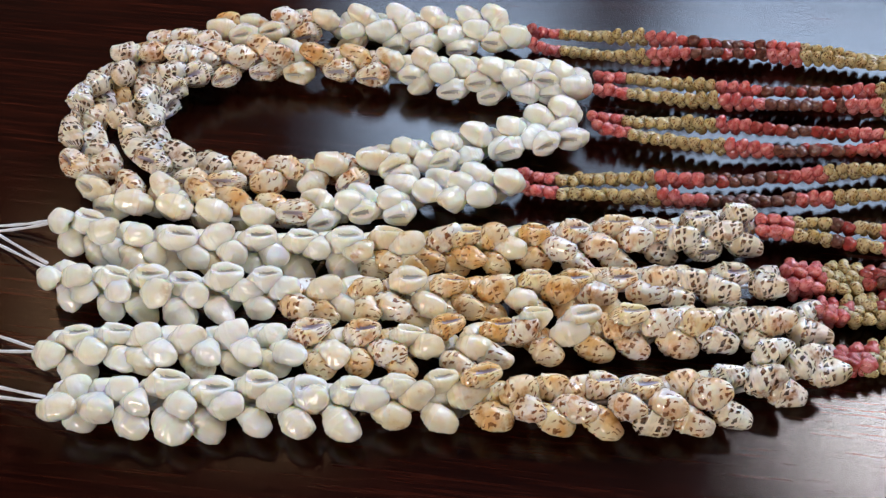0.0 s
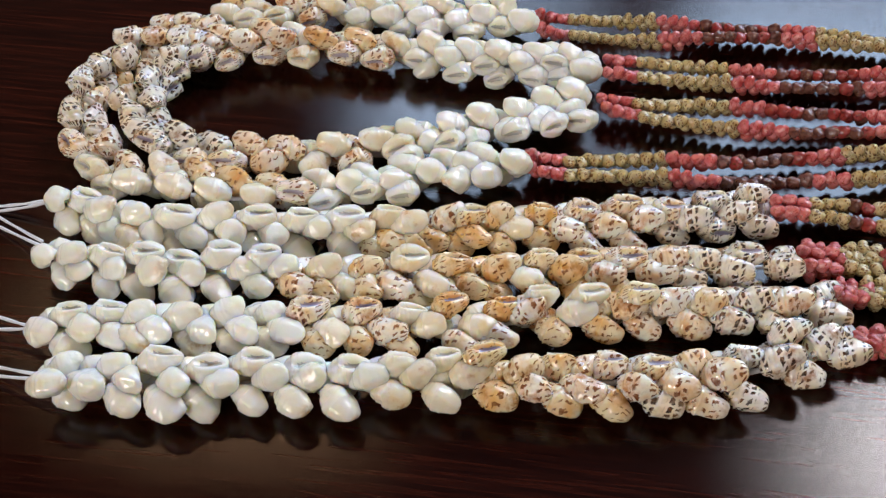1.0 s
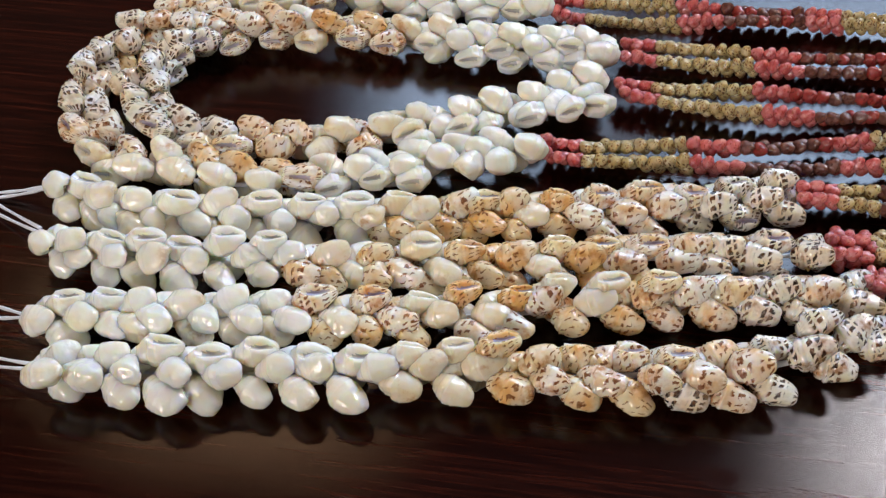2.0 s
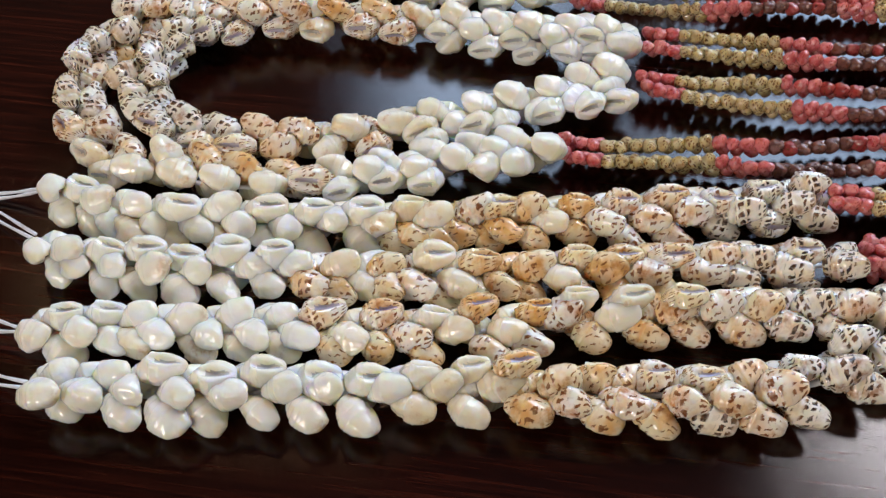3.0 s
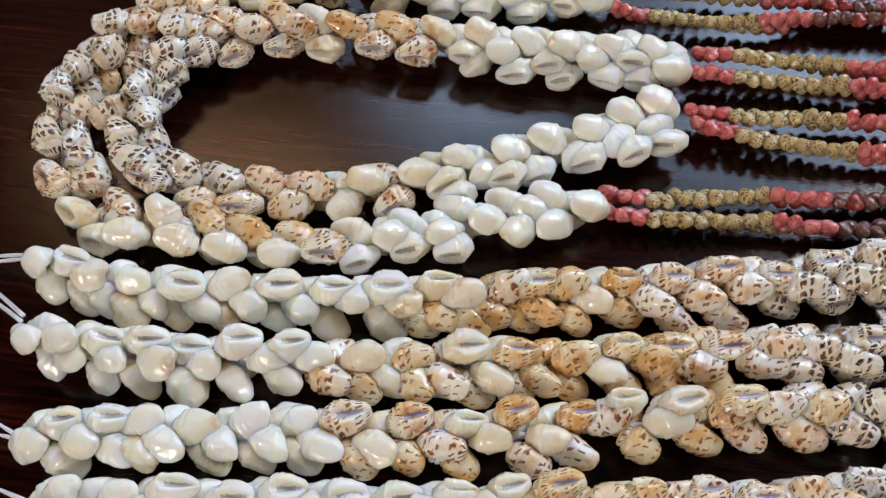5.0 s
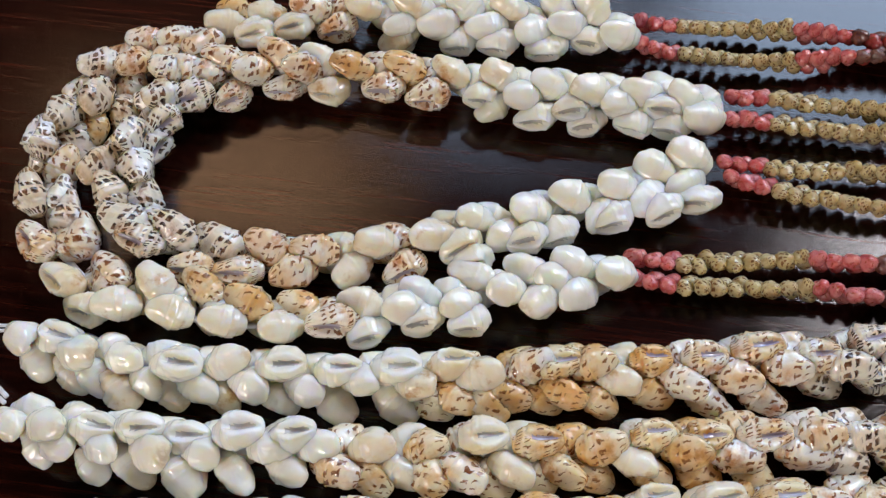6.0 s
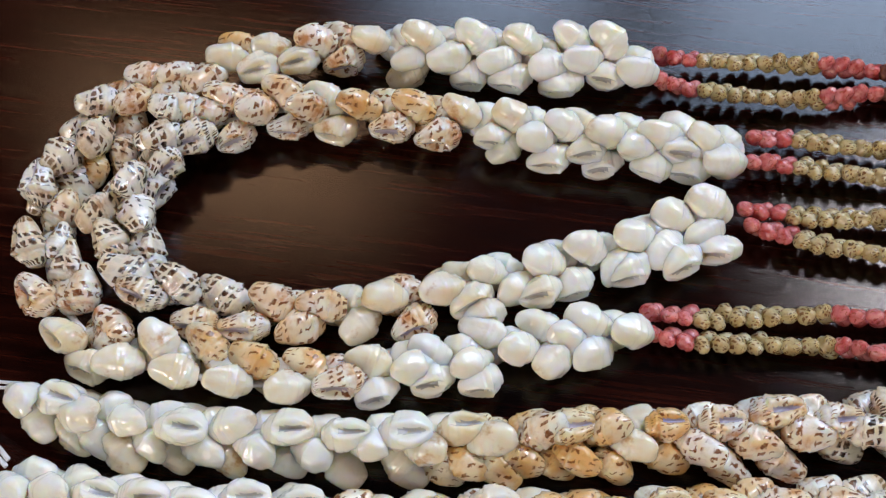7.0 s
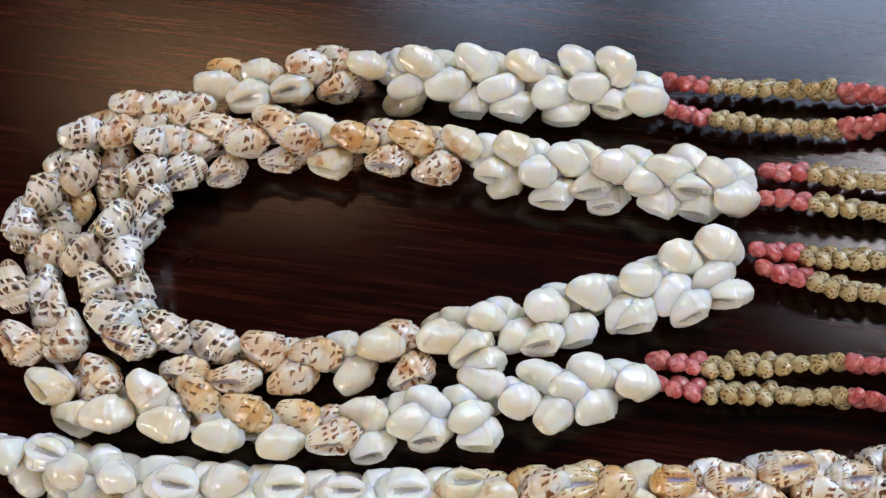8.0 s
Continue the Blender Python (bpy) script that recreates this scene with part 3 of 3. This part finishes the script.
FOURTH_SHELLS = {
    "top": ("wwWWWWWIIiHhHTTtDDd",
          [0.28, 1.13, 1.88, 2.74, 3.56, 4.42, 5.24, 6.13, 6.92, 7.4, 7.64, 8.36, 8.98, 9.87, 10.62, 11.41, 12.27, 13.3, 13.88],
          [-50, -26, -38, -26, -38, -50, -50, -38, -50, -26, -38, -26, -62, -62, -26, -50, -62, -62, -38],
          [0, 0, 12, 0, 12, 0, 0, 12, 12, 0, 24, 0, 0, 0, 0, 0, 0, 24, 0]),
    "middle": ("wwwwwwwwiiihtttttdd",
          [0.0, 0.65, 1.47, 2.26, 3.05, 3.94, 4.66, 5.62, 6.03, 6.51, 6.92, 7.81, 8.53, 9.32, 10.35, 11.0, 11.82, 12.92, 14.22],
          [34, 46, 34, 34, 22, -2, -2, -2, 70, -14, 82, 82, 46, 46, 46, 46, 22, 10, 34],
          [12, 0, 0, 0, 0, 0, 0, 0, 0, 0, 0, 0, 0, 0, 0, 0, 0, 0, 0]),
    "low": ("wwwwwwwhhdtdd",
          [0.35, 1.37, 2.09, 2.67, 3.56, 4.35, 5.17, 8.98, 9.87, 10.69, 11.41, 12.2, 13.33],
          [106, 82, 82, 106, 94, 82, 94, 82, 94, 82, 82, 82, 70],
          [0, 12, 12, 0, 0, 0, 0, 0, 0, 12, 12, 12, 0]),
}

OUTER_SHELLS = {
    "top": ("wwiwiitihittddDDTIihhhiwwww",
          [0.68, 1.3, 2.19, 3.01, 3.94, 4.93, 5.89, 6.75, 7.23, 7.54, 8.43, 8.98, 9.87, 10.97, 12.11, 13.17, 13.96, 14.75, 15.71, 17.01, 17.87, 18.62, 19.65, 20.61, 21.57, 22.43, 23.18],
          [-36, -48, -24, -24, -12, 0, 0, -24, -48, -12, 0, -48, -36, 12, 12, 24, 48, 48, 36, -72, -60, -72, -48, -48, -72, -60, -48],
          [12, 12, 12, 0, 0, 0, 0, 0, 0, 0, 0, 0, 0, 0, 0, 0, 0, 0, 0, 24, 12, 0, 0, 0, 12, 12, 12]),
    "middle": ("wwwwwwTtddtdttiiiiTwwwww",
          [0.0, 1.06, 1.71, 2.53, 3.46, 4.18, 5.41, 9.32, 10.28, 11.17, 12.52, 13.24, 14.27, 15.3, 16.19, 16.6, 17.46, 18.35, 19.24, 20.37, 21.23, 21.98, 22.84, 23.8],
          [36, 36, 60, 60, 60, 72, 96, 36, 48, 108, -72, -72, -72, -72, -48, 12, 12, 24, 12, 12, 24, 0, -12, -12],
          [0, 0, 0, 0, 0, 0, 0, 0, 0, 0, 0, 0, 12, 12, 12, 0, 0, 0, 0, 0, 0, 0, 0, 0]),
    "low": ("WWWWiIItttdhdIWWWww",
          [0.51, 1.4, 2.26, 3.08, 4.21, 6.27, 7.02, 8.02, 8.67, 9.7, 10.11, 10.83, 13.72, 15.23, 19.72, 20.61, 21.33, 22.46, 23.11],
          [84, 96, 96, 108, 108, 60, 60, 48, 60, 108, 108, 108, -72, 84, 72, 60, 72, 48, 48],
          [0, 12, 12, 12, 12, 0, 0, 0, 0, 0, 24, 12, 0, 0, 0, 0, 12, 0, 0]),
}

INNER_SHELLS = {
    "top": ("wwwwiihhitttDtiiwwwwww",
          [0.44, 1.16, 2.12, 2.91, 3.8, 4.66, 5.48, 6.44, 7.09, 7.78, 8.74, 9.46, 12.45, 16.36, 17.32, 18.28, 19.0, 19.96, 20.68, 21.57, 22.29, 22.94],
          [0, 0, 12, -12, -24, -48, -24, 0, -24, -36, -48, -48, 60, -24, -12, 0, -24, -12, -36, -24, -48, -36],
          [0, 0, 0, 0, 0, 0, 0, 0, 0, 0, 12, 12, 0, 0, 0, 0, 0, 0, 0, 0, 0, 0]),
    "middle": ("wWwWwWTTtttdddddddddttiTIwWwww",
          [0.0, 0.75, 1.64, 2.43, 3.32, 4.11, 5.0, 5.82, 7.33, 8.29, 9.15, 9.7, 9.94, 10.9, 11.45, 11.48, 12.76, 13.07, 13.89, 14.68, 15.57, 15.98, 16.84, 17.73, 18.69, 19.41, 20.37, 21.09, 21.98, 22.77],
          [48, 48, 48, 72, 48, 72, 84, 84, 24, 12, -36, -48, 0, 0, 48, -60, -72, 36, -36, -60, -36, 48, 84, 84, 72, 72, 84, 72, 60, 72],
          [0, 0, 0, 0, 0, 0, 0, 0, 0, 0, 0, 24, 0, 0, 0, 12, 0, 0, 0, 0, 0, 0, 0, 12, 0, 0, 12, 0, 0, 0]),
    "low": ("WWWWwITTDDDDTTWWWWW",
          [0.51, 1.23, 2.12, 3.01, 3.87, 6.85, 7.64, 8.77, 9.42, 10.28, 10.76, 13.48, 14.34, 15.16, 18.83, 19.82, 21.33, 22.15, 23.15],
          [96, 96, 108, 96, 108, 96, 96, 96, 60, 60, 84, 36, 72, 48, 84, 72, 72, 72, 84],
          [12, 12, 12, 12, 0, 0, 0, 0, 0, 0, 0, 0, 0, 0, 24, 12, 12, 24, 24]),
}

LOOP_BEADS = [(0.98, ("pink",)), (2.2, ("straw",)), (0.75, ("pink",)), (0.35, ("red", "pink")), (1.6, ("brown", "brown", "brown", "red")), (0.4, ("red", "brown")), (0.8, ("pink",)), (2.2, ("straw",)), (9, ("pink", "red"))]
STRAIGHT_BEADS = [(0.8, ("pink",)), (0.85, ("straw",)), (0.5, ("brown", "red")), (0.6, ("straw",)), (0.6, ("pink",)), (1.6, ("brown", "red")), (9, ("straw",))]


def straight_necklace(label, points, rows, beads, threads, seed, clump):
    rnd = random.Random(seed)
    line = Line(points, AXIS)
    holder = necklace(label, line.points[0])
    core = [q * CM - holder.location for q in line.points]
    part("cord", tube_mesh("cord", core, 0.045 * CM, THREAD, 8), holder)
    shells_along(holder, line, rows, rnd, False, 0.96)
    for b in beads:
        bl = Line(on_from(b, 5.0), 0.3, [AXIS, 0.44, 0.39, 0.38])
        beads_along(holder, bl, STRAIGHT_BEADS, rnd, *clump)
    thread_pair(holder, threads)
    return holder


def loop_necklace(label, points, rows, first, second, seed):
    rnd = random.Random(seed)
    line = Line(points, AXIS)
    holder = necklace(label, line.points[0])
    core = [q * CM - holder.location for q in line.points[8:-14]]
    part("cord", tube_mesh("cord", core, 0.045 * CM, THREAD, 8), holder)
    shells_along(holder, line, rows, rnd, True, 1.0)
    for b in (*first, *second):
        bl = Line(on_from(b, 4.0), 0.3, [0.50, 0.42, 0.38])
        beads_along(holder, bl, LOOP_BEADS, rnd)
    return holder


B = BEAD_LINES
straight_necklace("straight shell necklace strand, white to brown spotted, beside the looped necklaces", FIRST_LINE, FIRST_SHELLS, (B["s1u"], B["s1l"]),
                  (((-8.6, 10.45), (-10.6, 10.42)), ((-8.6, 10.38), (-10.6, 10.25))), 1, (0.095, 2, 0.27, 10.0))
straight_necklace("straight shell necklace strand, white to dark banded, clustered pink beads", SECOND_LINE, SECOND_SHELLS, (B["s2u"], B["s2l"]),
                  (((-8.4, 9.3), (-10.6, 10.5)), ((-8.4, 9.2), (-10.6, 10.25))), 2, (0.12, 3, 0.285, 25.0))
straight_necklace("straight shell necklace strand, ivory to honey and brown spotted", THIRD_LINE, THIRD_SHELLS, (B["s3u"], B["s3l"]),
                  (((-7.8, 7.35), (-9.8, 8.0)), ((-7.8, 7.3), (-9.8, 7.45))), 3, (0.13, 3, 0.285, 25.0))
straight_necklace("straight shell necklace strand, white to black spotted, curving slightly", FOURTH_LINE, FOURTH_SHELLS, (B["s4u"], B["s4l"]),
                  (((-7.3, 6.4), (-9.6, 6.85)), ((-7.3, 6.3), (-9.6, 6.55))), 4, (0.13, 3, 0.285, 25.0))
loop_necklace("looped shell necklace, white ends, spotted middle, around a smaller loop", OUTER_LINE, OUTER_SHELLS, (B["e1u"], B["e1l"]), (B["e4u"], B["e4l"]), 5)
loop_necklace("looped shell necklace, white ends, spotted middle, inside a larger loop", INNER_LINE, INNER_SHELLS, (B["e2u"], B["e2l"]), (B["e3u"], B["e3l"]), 6)
